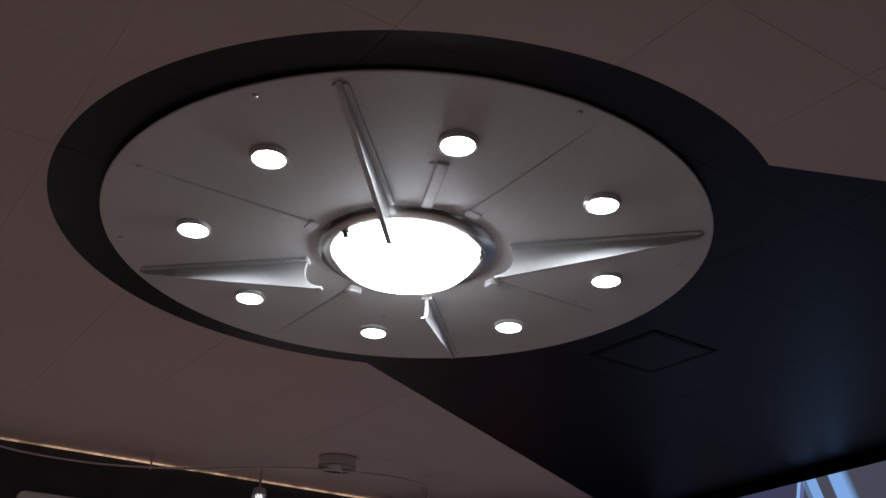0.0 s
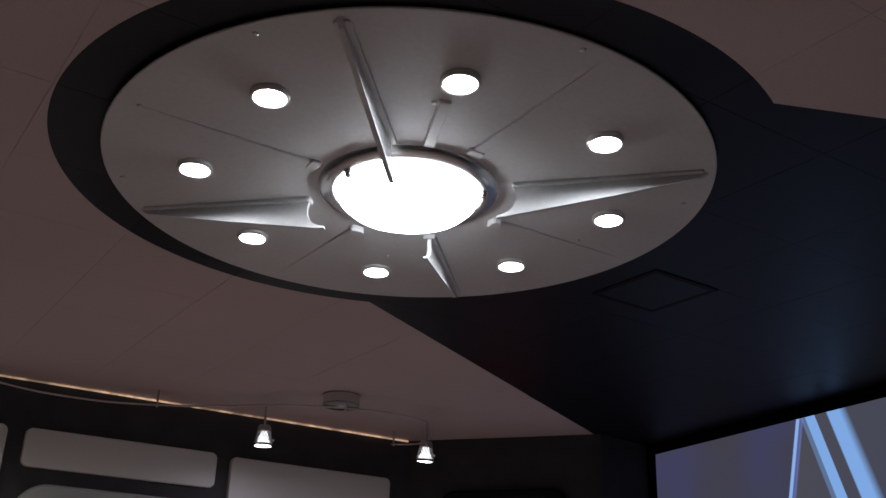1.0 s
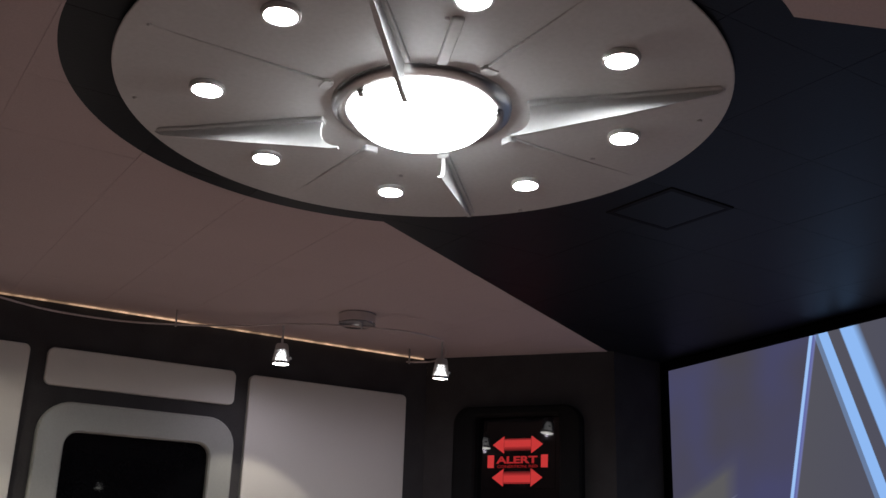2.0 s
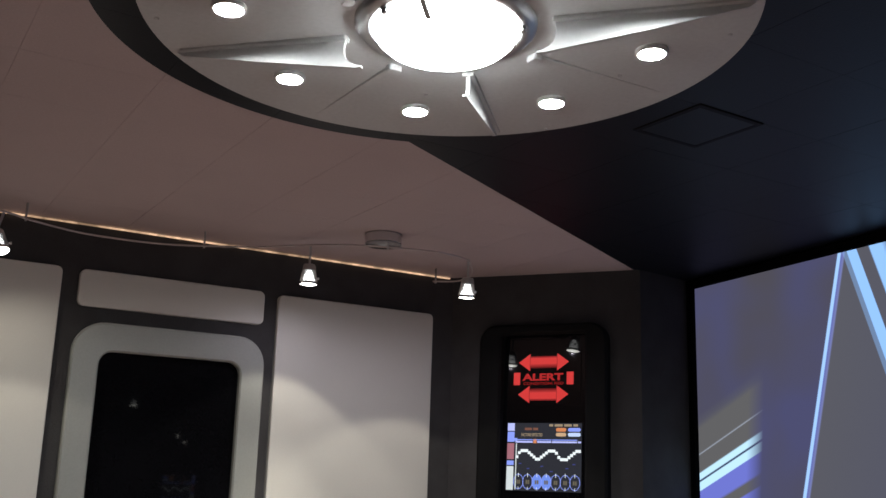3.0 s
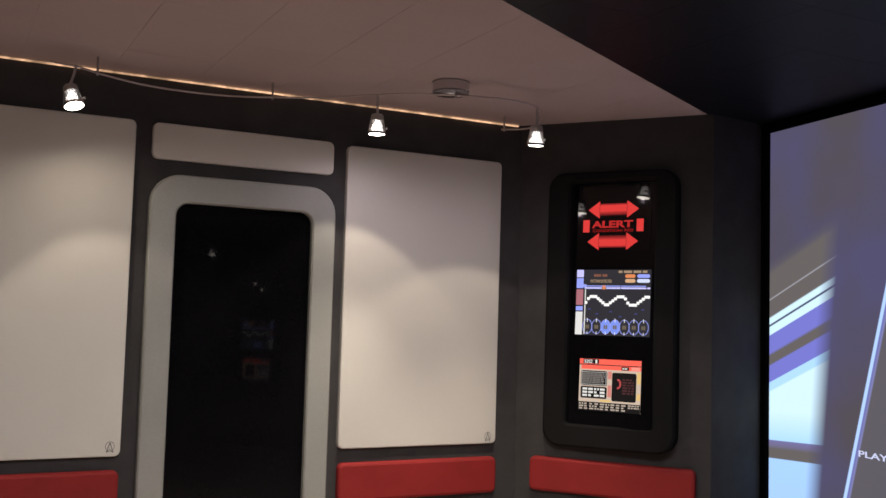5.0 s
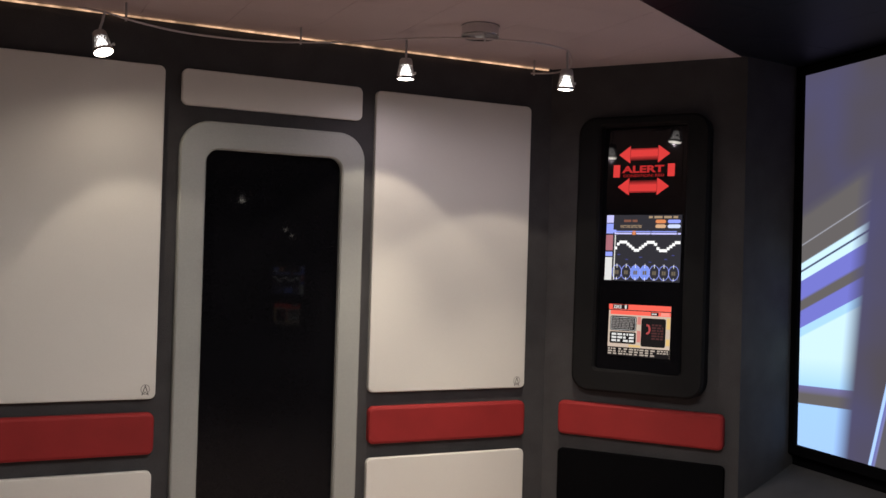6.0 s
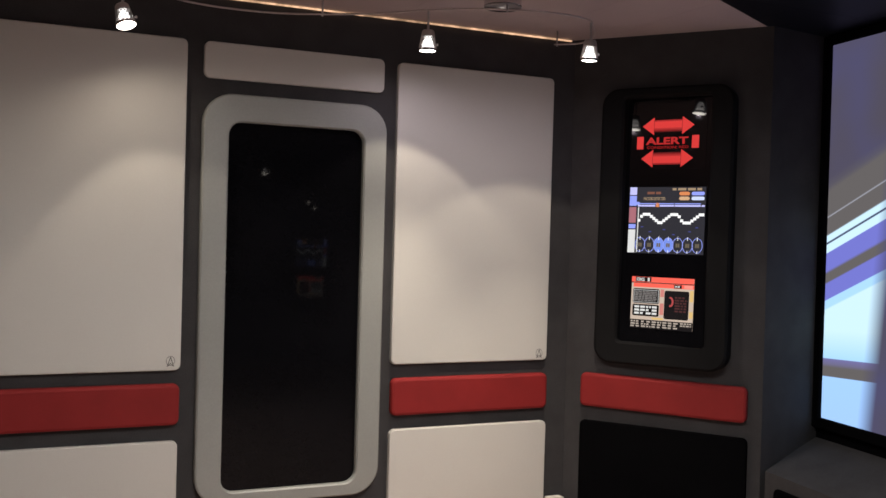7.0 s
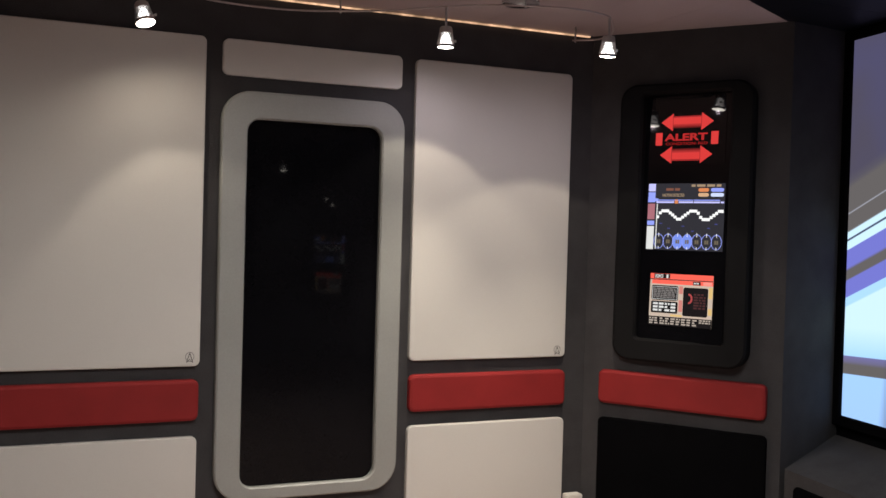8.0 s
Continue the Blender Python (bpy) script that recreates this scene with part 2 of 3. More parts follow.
def box(x0, x1, y0, y1, z0, z1, bev=0.0):
    bm = bmesh.new()
    bmesh.ops.create_cube(bm, size=1, matrix=Matrix.Translation(((x0 + x1) / 2, (y0 + y1) / 2, (z0 + z1) / 2)) @ Matrix.Diagonal((x1 - x0, y1 - y0, z1 - z0, 1)))
    if bev:
        bmesh.ops.bevel(bm, geom=bm.edges[:], offset=bev, segments=2, affect="EDGES")
    return bm


def tube(points, radius, n=10):
    """Round bar along a smooth line."""
    pts = [Vector(p) for p in points]
    loops = []
    for i, p in enumerate(pts):
        d = (pts[min(i + 1, len(pts) - 1)] - pts[max(i - 1, 0)]).normalized()
        s = d.cross(Vector((0, 0, 1)))
        if s.length < 0.01:
            s = Vector((1, 0, 0))
        s.normalize()
        u = s.cross(d)
        loops.append([p + radius * (math.cos(2 * math.pi * k / n) * s + math.sin(2 * math.pi * k / n) * u) for k in range(n)])
    return loops_mesh(loops)


def spline(points, steps=8):
    """Catmull-Rom line through the points."""
    p = [Vector(q) for q in points]
    p = [2 * p[0] - p[1]] + p + [2 * p[-1] - p[-2]]
    out = []
    for i in range(1, len(p) - 2):
        for k in range(steps):
            t = k / steps
            out.append(0.5 * (2 * p[i] + (p[i + 1] - p[i - 1]) * t + (2 * p[i - 1] - 5 * p[i] + 4 * p[i + 1] - p[i + 2]) * t * t
                              + (3 * p[i] - p[i - 1] - 3 * p[i + 1] + p[i + 2]) * t ** 3))
    return out + [p[-2]]


def along(a, b):
    """Pose of a wall that runs from a to b: x along it, -y into the room."""
    return pose(a.x, a.y, 0, 0, 0, math.degrees(math.atan2(b.y - a.y, b.x - a.x)))


# ---- shell ----
def prism(points, z0, z1):
    return loops_mesh([[(p.x, p.y, z0) for p in points], [(p.x, p.y, z1) for p in points]])


floor = part("floor", prism([A1 + Vector((-0.2, 0.2, 0)), A2 + Vector((0.1, 0.3, 0)), A4 + Vector((0.3, 0.6, 0)), A5 + Vector((0.3, -0.2, 0)), A6 + Vector((-0.2, -0.2, 0))], -0.1, 0.0), CARPET)
tagged(floor, "warm grey carpeted floor of the room", "floor", kind="structure")


def wall(name, a, b, label, mat=FABRIC, thick=0.12, niche=None):
    long = (b - a).length
    if niche:
        bm = ring_slab((0, long, 0, CEIL + 0.05, 0.002), niche, thick, 0.0, 0.0005, 2)
    else:
        bm = box(0, long, 0, thick, 0, CEIL + 0.05)
    ob = part(name, bm, mat)
    ob.matrix_world = along(a, b)
    return tagged(ob, label, "wall", kind="structure")


wall("wall_north", A1, A2, "wall covered in dark grey fabric behind white panels")
wall("wall_corner", A2, A3, "angled corner wall in dark grey fabric", niche=(0.222, 0.632, 0.855, 1.915, 0.01))
wall("wall_return", A3, A4, "narrow return wall in dark grey fabric beside the screen")
wall("wall_east", A4, E1, "dark wall behind the projection screen", BLACKBORDER)
wall("wall_east", E1, A5, "plain dark grey wall beyond the screen")
wall("wall_angled", B1, B2, "second angled corner wall in dark grey fabric", niche=(0.248, 0.658, 0.555, 1.615, 0.01))
wall("wall_south", A5, A6, "plain dark grey wall closing the room")
wall("wall_west", A6, A1, "plain dark grey wall closing the room")


def tiled_ceiling():
    """Square tiles with softened edges under one backing sheet, in one mesh."""
    verts, faces = [], []

    def quad(pts):
        k = len(verts)
        verts.extend(pts)
        faces.append(tuple(range(k, k + len(pts))))
    step, gap, cham = 0.3045, 0.0002, 0.0004
    tight = 0.0004
    turn = radians(1.6)
    cx, cy = 1.0, 0.682
    ux, uy = (math.cos(turn), math.sin(turn)), (-math.sin(turn), math.cos(turn))
    x_start = 0.2128
    for i in range(-11, 12):
        for j in range(-12, 13):
            a0, a1 = x_start - cx + i * step + gap, x_start - cx + (i + 1) * step - gap
            b0, b1 = j * step + gap / 3, (j + 1) * step - gap / 3
            drop = random.uniform(0, 0.0003)

            def at(a, b, z):
                return (cx + a * ux[0] + b * uy[0], cy + a * ux[1] + b * uy[1], z)
            mid = at((a0 + a1) / 2, (b0 + b1) / 2, 0)
            if not (-2.9 < mid[0] < 3.4 and -2.9 < mid[1] < 4.05):
                continue
            lo = [at(a0 + cham, b0 + tight, CEIL - drop), at(a1 - cham, b0 + tight, CEIL - drop), at(a1 - cham, b1 - tight, CEIL - drop), at(a0 + cham, b1 - tight, CEIL - drop)]
            up = [at(a0, b0, CEIL + 0.001), at(a1, b0, CEIL + 0.001), at(a1, b1, CEIL + 0.001), at(a0, b1, CEIL + 0.001)]
            quad(lo[::-1])
            for k in range(4):
                quad([lo[k], lo[(k + 1) % 4], up[(k + 1) % 4], up[k]])
    quad([(-3, -3, CEIL + 0.001), (-3, 4.2, CEIL + 0.001), (3.6, 4.2, CEIL + 0.001), (3.6, -3, CEIL + 0.001)])
    quad([(-3, -3, CEIL + 0.08), (3.6, -3, CEIL + 0.08), (3.6, 4.2, CEIL + 0.08), (-3, 4.2, CEIL + 0.08)])
    me = bpy.data.meshes.new("ceiling")
    me.from_pydata(verts, [], faces)
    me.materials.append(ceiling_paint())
    return tagged(new("ceiling", me), "tiled ceiling painted pale with a black painted field", "ceiling", kind="structure")


tiled_ceiling()

# ---- panelled wall ----
W1 = along(Vector((0, 3.715, 0)), Vector((2, 3.775, 0)))


def board(name, m, x0, x1, z0, z1, r, thick, mat, label, category, group="", bev=0.005):
    """A loose rounded board fixed on a wall."""
    ob = part(name, slab(x0, x1, z0, z1, r, 0.0, -thick, bev), mat)
    ob.matrix_world = m
    return tagged(ob, label, category, group)


board("wall_panel", W1, -0.42, 0.531, 0.776, 1.992, 0.022, 0.022, WHITE, "tall off-white wall panel with rounded corners above a red strip", "panel", "white wall panels")
board("wall_panel", W1, 1.362, 2.085, 0.772, 1.987, 0.022, 0.022, WHITE, "tall off-white wall panel with rounded corners near the corner", "panel", "white wall panels")
board("wall_panel", W1, 0.592, 1.304, 1.858, 1.993, 0.024, 0.018, WHITE, "low off-white panel mounted above the dark door", "panel", "white wall panels")
board("wall_panel", W1, -0.42, 0.526, 0.05, 0.516, 0.022, 0.022, WHITE, "lower off-white wall panel under a red strip", "panel", "white wall panels")
board("wall_panel", W1, 1.364, 2.09, 0.05, 0.509, 0.022, 0.022, WHITE, "lower off-white wall panel under a red strip near the corner", "panel", "white wall panels")
board("red_strip", W1, -0.42, 0.529, 0.575, 0.727, 0.024, 0.03, RED, "padded red strip between two white panels", "panel", "red strips", 0.012)
board("red_strip", W1, 1.366, 2.088, 0.565, 0.716, 0.024, 0.03, RED, "padded red strip between two white panels near the corner", "panel", "red strips", 0.012)

door = empty("door", W1, "black glass door in a rounded grey frame", "door")
part("frame", ring_slab((0.590, 1.314, 0.262, 1.803, 0.11), (0.686, 1.219, 0.312, 1.700, 0.05), 0.0, -0.035), GREY, door)
part("glass", slab(0.676, 1.229, 0.302, 1.710, 0.05, 0.0, -0.008, 0.002), BLACKGLASS, door, "black reflective glass")

# rope light along the joint of ceiling and panelled wall
trim = part("rope_light", tube(spline([W1 @ Vector((x, -0.012, CEIL - 0.008)) for x in (-2.5, -1, 0.2, 1.2, 2.17)], 6), 0.004, 8), ROPE)
tagged(trim, "thin gold rope light along the ceiling edge", "light")

# ---- angled wall with the displays ----
W2 = along(Vector((2.257, 3.710, 0)), Vector((2.707, 3.141, 0)))
console = empty("display_panel", W2 @ pose(0.33, -0.017, 1.36, -1.1, 0, -2.2) @ pose(-0.33, 0, -1.36), "black framed glass panel with three lit displays", "display")
part("frame", ring_slab((0.045, 0.613, 0.775, 1.942, 0.075), (0.147, 0.518, 0.872, 1.9, 0.012), 0.07, -0.03, 0.01), BLACKFELT, console)
part("backing", slab(0.12, 0.545, 0.845, 1.925, 0.012, 0.078, 0.069, 0.002), BLACKFELT, console)
part("glass", slab(0.14, 0.525, 0.865, 1.907, 0.012, 0.0, -0.012, 0.002), COVERGLASS, console, "glossy black cover glass")
board("red_strip", W2, -0.018, 0.688, 0.578, 0.722, 0.024, 0.03, RED, "padded red strip on the angled corner wall", "panel", "red strips", 0.012)
board("speaker_grille", W2, -0.018, 0.692, 0.05, 0.516, 0.022, 0.02, BLACKBORDER, "black cloth panel below the red strip", "panel")

# ---- projection screen ----
WS = along(A4, E1)
screen = empty("projection_screen", WS, "large projection screen with a black velvet border", "screen")
part("border", ring_slab((0.004, 2.83, 0.545, 2.160, 0.004), (0.045, 2.79, 0.588, 2.124, 0.002), 0.0, -0.03, 0.004), BLACKBORDER, screen)
part("picture", slab(0.04, 2.795, 0.583, 2.13, 0.002, 0.0, -0.012, 0.001, 2), screen_picture(), screen, "lit projected picture of slanting bands")

# sloping ledge under the screen
ledge = part("ledge", loops_mesh([[(2.732, 3.112, 0), (3.055, 3.185, 0), (2.80, 0.9, 0), (2.5, 0.9, 0)],
                                  [(2.732, 3.112, 0.395), (3.055, 3.185, 0.50), (2.80, 0.9, 0.50), (2.5, 0.9, 0.395)]]), FABRIC)
tagged(ledge, "low grey covered ledge under the projection screen", "ledge", kind="structure")

WL = along(Vector((2.732, 3.112, 0)), Vector((2.5, 0.9, 0)))
for x0 in (0.07, 0.79, 1.51):
    board("ledge_panel", WL, x0, x0 + 0.66, 0.05, 0.345, 0.025, 0.012, BLACKBORDER, "black cloth panel on the front of the ledge", "panel", "ledge panels")

# ---- ceiling disc lamp ----
disc = empty("ceiling_lamp", Matrix.Translation(DISC) @ pose(0, 0, 0, -1.31, 0.28, 0) @ Matrix.Scale(0.9725, 4), "round grey ceiling disc lamp with fins and small spotlights", "lamp")
part("plate", lathe([(0.05, 0.0042), (0.6055, 0.004), (0.606, 0.003), (0.6052, 0.0008), (0.603, 0.0), (0.05, 0.0)], 128), DISCPAINT, disc)
part("mount", lathe([(0.14, 0.024), (0.14, 0.0045), (0.06, 0.0045)], 32), STEEL, disc)
HUB = pose(-0.0115, -0.0113, 0) @ Matrix.Diagonal((0.961, 0.961, 1.08, 1))
hub = part("ring", lathe([(0.189, 0.002), (0.188, -0.006), (0.180, -0.013), (0.164, -0.016), (0.152, -0.013), (0.148, 0.002)], 64, caps=False), STEEL, disc, "dark metal ring", True)
hub.matrix_local = HUB
dome = part("dome", lathe([(0.150, -0.006), (0.1495, -0.014), (0.143, -0.028), (0.127, -0.041), (0.101, -0.051), (0.066, -0.058), (0.03, -0.061), (0.006, -0.0615)], 48), DOMEGLASS, disc, "bright opal glass dome", True)

dome.matrix_local = HUB
TALL = (48.0, -131.0, 137.0, -43.5)
FLAT = (92.6, -86.5, 180.0, 2.9)
for a in TALL + FLAT:
    strip = slab(0.0, 0.372, -0.014, 0.014, 0.006, 0.0, -0.009 if a in TALL else -0.006, 0.003, 3)
    for vert in strip.verts:
        f = vert.co.x / 0.372
        vert.co.y *= 1 - (0.5 if a in TALL else 0.97) * f
        vert.co.z *= 1 if a in TALL else 0.85 + 0.55 * f
    rib = part("rib", strip, DISCPAINT, disc)
    rib.matrix_local = pose(0, 0, 0, 0, 0, a) @ pose(0.21, 0, 0, 90, 0, 0)
    if a in FLAT:
        part("tab", slab(-0.004, 0.020, -0.0165, 0.0165, 0.0085, 0.0, -0.013 if a > 0 and a < 100 else -0.007, 0.003, 4), DISCPAINT, rib, "rounded end tab")
    if a in TALL:
        inner = [(0.214, -0.008), (0.217, -0.026), (0.216, -0.041), (0.211, -0.054), (0.202, -0.064), (0.190, -0.071), (0.178, -0.0735)]
        prof = inner + [(0.178, -0.0775), (0.195, -0.077), (0.40, -0.045), (0.575, -0.014), (0.590, -0.004)]
        fin = part("fin", loops_mesh([[(x, -0.0045, 0.9 * z) for x, z in prof], [(x, 0.0045, 0.9 * z) for x, z in prof]]), DISCPAINT, rib, "tall curved fin")
        fin.matrix_local = (pose(0.21, 0, 0, 90, 0, 0)).inverted()
stub = part("bracket", slab(0.0, 0.16, -0.011, 0.011, 0.005, 0.0, -0.007, 0.003, 3), DISCPAINT, disc, "short flat bracket")
stub.matrix_local = pose(0, 0, 0, 0, 0, -111) @ pose(0.203, 0, 0, 90, 0, 0)
for k in range(8):
    a = radians(25.5 + 45 * k)
    puck = part("puck_light", lathe([(0.0335, 0.0), (0.0345, -0.002), (0.0345, -0.0080), (0.0332, -0.0102), (0.0305, -0.0108), (0.0282, -0.0102), (0.0272, -0.0080), (0.0268, -0.003)], 32, caps=False), PUCKBODY, disc, "small round chrome spotlight")
    puck.matrix_local = pose(0.429 * math.cos(a), 0.429 * math.sin(a), 0)
    part("lens", lathe([(0.0267, -0.0045), (0.025, -0.0060), (0.015, -0.0078), (0.004, -0.0085)], 24), PUCKGLASS, puck, "lit glass lens")
for a in (-41, -170):
    knob = part("knob", lathe([(0.004, -0.004), (0.004, -0.014), (0.0085, -0.0145), (0.0095, -0.0165), (0.0085, -0.0185), (0.005, -0.0195), (0.007, -0.021), (0.0075, -0.0235), (0.006, -0.0262), (0.002, -0.0275)], 14), STEEL, disc)
    knob.matrix_local = HUB @ pose(0.157 * math.cos(radians(a)), 0.163 * math.sin(radians(a)), 0)
for r, a in ((0.581, -145), (0.563, -178), (0.578, 152), (0.562, -30), (0.588, 35), (0.585, -93), (0.339, 68.7), (0.575, -43), (0.43, -1.5), (0.352, -114)):
    screw = part("screw", lathe([(0.005, 0.0), (0.0048, -0.002), (0.003, -0.0035), (0.001, -0.004)], 10), STEEL, disc)
    screw.matrix_local = pose(r * math.cos(radians(a)), r * math.sin(radians(a)), 0)

# ---- rail with three spots ----
RAIL = CEIL - 0.056
rail_line = spline([(0.209, 3.469, RAIL), (0.299, 3.497, RAIL), (0.401, 3.575, RAIL), (0.547, 3.650, RAIL), (0.692, 3.672, RAIL), (0.855, 3.655, RAIL), (1.028, 3.575, RAIL),
                    (1.205, 3.507, RAIL + 0.010), (1.347, 3.408, RAIL + 0.0186), (1.452, 3.284, RAIL + 0.010), (1.567, 3.185, RAIL), (1.735, 3.145, RAIL), (1.860, 3.165, RAIL), (1.925, 3.205, RAIL), (1.99, 3.29, RAIL), (2.06, 3.40, RAIL),
                    (2.10, 3.50, RAIL), (2.095, 3.59, RAIL), (2.02, 3.655, RAIL)], 6)
track = empty("track_light", Matrix.Translation((1.567, 3.225, CEIL)), "curved chrome ceiling rail carrying three small spotlights", "lamp")
back = Matrix.Translation((-1.567, -3.225, -CEIL))


def under(ob, parent=track):
    ob.matrix_local = back
    return ob


under(part("rail", tube(rail_line, 0.0036, 10), RAILMETAL, track, "curved chrome rail", True))
part("canopy", lathe([(0.066, 0.0), (0.068, -0.004), (0.068, -0.036), (0.064, -0.041), (0.02, -0.042), (0.008, -0.046)], 40), CHROME, track, "round chrome ceiling canopy")
# added dark bands imitate the dark reflections along the canopy's chrome edges
for z in (-0.002, -0.040):
    part("canopy_rim", lathe([(0.067, z + 0.002), (0.0695, z + 0.001), (0.0695, z - 0.002), (0.066, z - 0.003)], 40, caps=False), material("dark reflection tone", (0.34, 0.33, 0.33), 0.35, 0.8, vary=0.2, scale=30), track, "thin dark band in place of a reflection on the chrome edge")
for x, y in ((0.37, 3.555), (1.0, 3.59), (2.03, 3.648), (1.567, 3.185)):
    under(part("standoff", tube([(x, y, CEIL), (x, y, CEIL - 0.03), (x, y, RAIL - 0.008)], 0.004, 8), STEEL, track))
PURPLE = (1.0, 0.86, 1.0)
# place, lean, tip, width of the beam, strength and colour of the stray light round it
SPOTS = ((0.296, 3.497, RAIL, -12, -18, 100, 0.30, WARM), (1.3585, 3.422, RAIL + 0.0157, 0, 0, 94, 0.22, PURPLE), (1.925, 3.205, RAIL, 0, 5, 96, 0.22, PURPLE))
FROST = glow("lit frosted glass", (1.0, 0.93, 0.90), 3.0)


def wires(turns, top, low, z0, z1, count, radius):
    """Criss-cross wires wound round a tapered shade."""
    bm = bmesh.new()
    for hand in (1, -1):
        for k in range(count):
            prev = None
            for i in range(7):
                f = i / 6
                a = 2 * math.pi * (k / count + hand * turns * f)
                r = top + (low - top) * f
                c, sn = math.cos(a), math.sin(a)
                z = z0 + (z1 - z0) * f
                ring = [bm.verts.new(((r + dr) * c - w * sn, (r + dr) * sn + w * c, z)) for dr, w in ((0, -radius), (radius * 1.5, 0), (0, radius))]
                if prev:
                    for j in range(3):
                        bm.faces.new((prev[j], prev[(j + 1) % 3], ring[(j + 1) % 3], ring[j]))
                prev = ring
    return bm


def spot_head(parent, place, lean, tip):
    """A tapered head with its stem, hung at place under its lamp; gives the pose of the tilted head."""
    base = empty("spot_head", Matrix.Identity(4))
    base.parent = parent
    base.matrix_local = place
    base["label"] = "small tapered spotlight with a wire lattice shade"
    swing = -0.018 if lean else 0.0
    tilt = pose(swing, 0, -0.066, tip, lean, 0) @ pose(0, 0, 0.040)
    head = [part("collar", lathe([(0.008, -0.040), (0.019, -0.042), (0.023, -0.047), (0.0255, -0.064), (0.0235, -0.066), (0.012, -0.066)], 28), STEEL, base, "grey metal collar"),
            part("shade", lathe([(0.010, -0.064), (0.017, -0.085), (0.0255, -0.108), (0.027, -0.113)], 28, caps=False), FROST, base, "lit frosted glass shade", True),
            part("lattice", wires(0.19, 0.0226, 0.0308, -0.064, -0.111, 15, 0.0018), STEEL, base, "dark wire lattice"),
            part("rim", lathe([(0.0305, -0.109), (0.0330, -0.110), (0.0338, -0.114), (0.0332, -0.118), (0.0312, -0.119), (0.0302, -0.114)], 28, caps=False), CHROME, base),
            part("bulb", lathe([(0.0308, -0.113), (0.028, -0.118), (0.015, -0.121), (0.004, -0.122)], 24), SPOTGLASS, base, "lit bulb")]
    for ob in head:
        ob.matrix_local = tilt
    part("stem", tube([(0, 0, 0.006), (swing * 0.4, 0, -0.03), (swing, 0, -0.07)], 0.0045, 8), STEEL, base)
    pin = part("pin", lathe([(0.002, 0.0), (0.002, 0.008), (0.005, 0.009), (0.005, 0.014), (0.002, 0.015)], 10), STEEL, base)
    pin.matrix_local = tilt @ pose(0.027, 0, -0.092, 0, 90, 0)
    return tilt


for x, y, z, lean, tip, wide, stray, stray_colour in SPOTS:
    hang = pose(x, y, z)
    tilt = spot_head(track, back @ hang, lean, tip)
    core = new("spot_core", bpy.data.lights.new("spot_core", "SPOT"))
    core.data.energy = SPOT_POWER * 5.6
    core.data.color = WARM
    core.data.spot_size = radians(62)
    core.data.spot_blend = 1.0
    core.data.shadow_soft_size = 0.02
    core.matrix_world = hang @ tilt @ pose(0, 0, -0.13)
    lamp = new("spot_beam", bpy.data.lights.new("spot_beam", "SPOT"))
    lamp.data.energy = SPOT_POWER * 0.85
    lamp.data.color = WARM
    lamp.data.spot_size = radians(wide)
    lamp.data.spot_blend = 0.16
    lamp.data.shadow_soft_size = 0.02
    lamp.matrix_world = hang @ tilt @ pose(0, 0, -0.13)
    spill = new("spot_spill", bpy.data.lights.new("spot_spill", "SPOT"))
    spill.data.energy = SPOT_POWER * stray
    spill.data.spot_size = radians(180)
    spill.data.spot_blend = 0.75
    spill.data.color = stray_colour
    spill.data.shadow_soft_size = 0.004
    spill.matrix_world = hang @ tilt @ pose(0, 0, -0.13)

# a spotlight at the far end of the room, which the black door mirrors
far_spot = empty("ceiling_spot", pose(2.50, -2.1, CEIL), "small hanging ceiling spotlight with a lattice shade", "lamp")
part("canopy", lathe([(0.05, 0.0), (0.052, -0.004), (0.052, -0.02), (0.046, -0.025), (0.006, -0.026)], 28), CHROME, far_spot)
part("drop_rod", tube([(0, 0, -0.02), (0, 0, -0.1), (0, 0, -0.175)], 0.004, 8), STEEL, far_spot)
spot_head(far_spot, pose(0, 0, -0.17), 0, 8)

# ---- lit displays behind the cover glass ----
SHEET = -0.0145
PIX = {}


def lit(name, colour, strength=1.0):
    """A lit picture element under a glossy face."""
    if name not in PIX:
        m = material("lit " + name, (0.004, 0.004, 0.005), 0.03, vary=0.2, scale=3, spec=0.5)
        b = m.node_tree.nodes["Principled BSDF"]
        b.inputs["Emission Color"].default_value = (*colour, 1)
        b.inputs["Emission Strength"].default_value = strength
        PIX[name] = m
    return PIX[name]


def flat(shapes, lift):
    """Thin raised shapes, each a ring of (x, z)."""
    bm = bmesh.new()
    y = SHEET - lift
    for sh in shapes:
        f = [bm.verts.new((x, y, z)) for x, z in sh]
        b = [bm.verts.new((x, y + 0.0008, z)) for x, z in sh]
        bm.faces.new(f)
        k = len(f)
        for i in range(k):
            bm.faces.new((f[i], f[(i + 1) % k], b[(i + 1) % k], b[i]))
    return bm


def pieces(name, shapes, lift, mat, parent):
    """Each lit shape of a row as a part of its own."""
    for sh in shapes:
        part(name, flat([sh], lift), mat, parent)


def rect(x0, x1, z0, z1):
    return [(x0, z0), (x1, z0), (x1, z1), (x0, z1)]


def pill(x0, x1, z0, z1):
    return outline(x0, x1, z0, z1, (z1 - z0) / 2 * 0.98, 4)


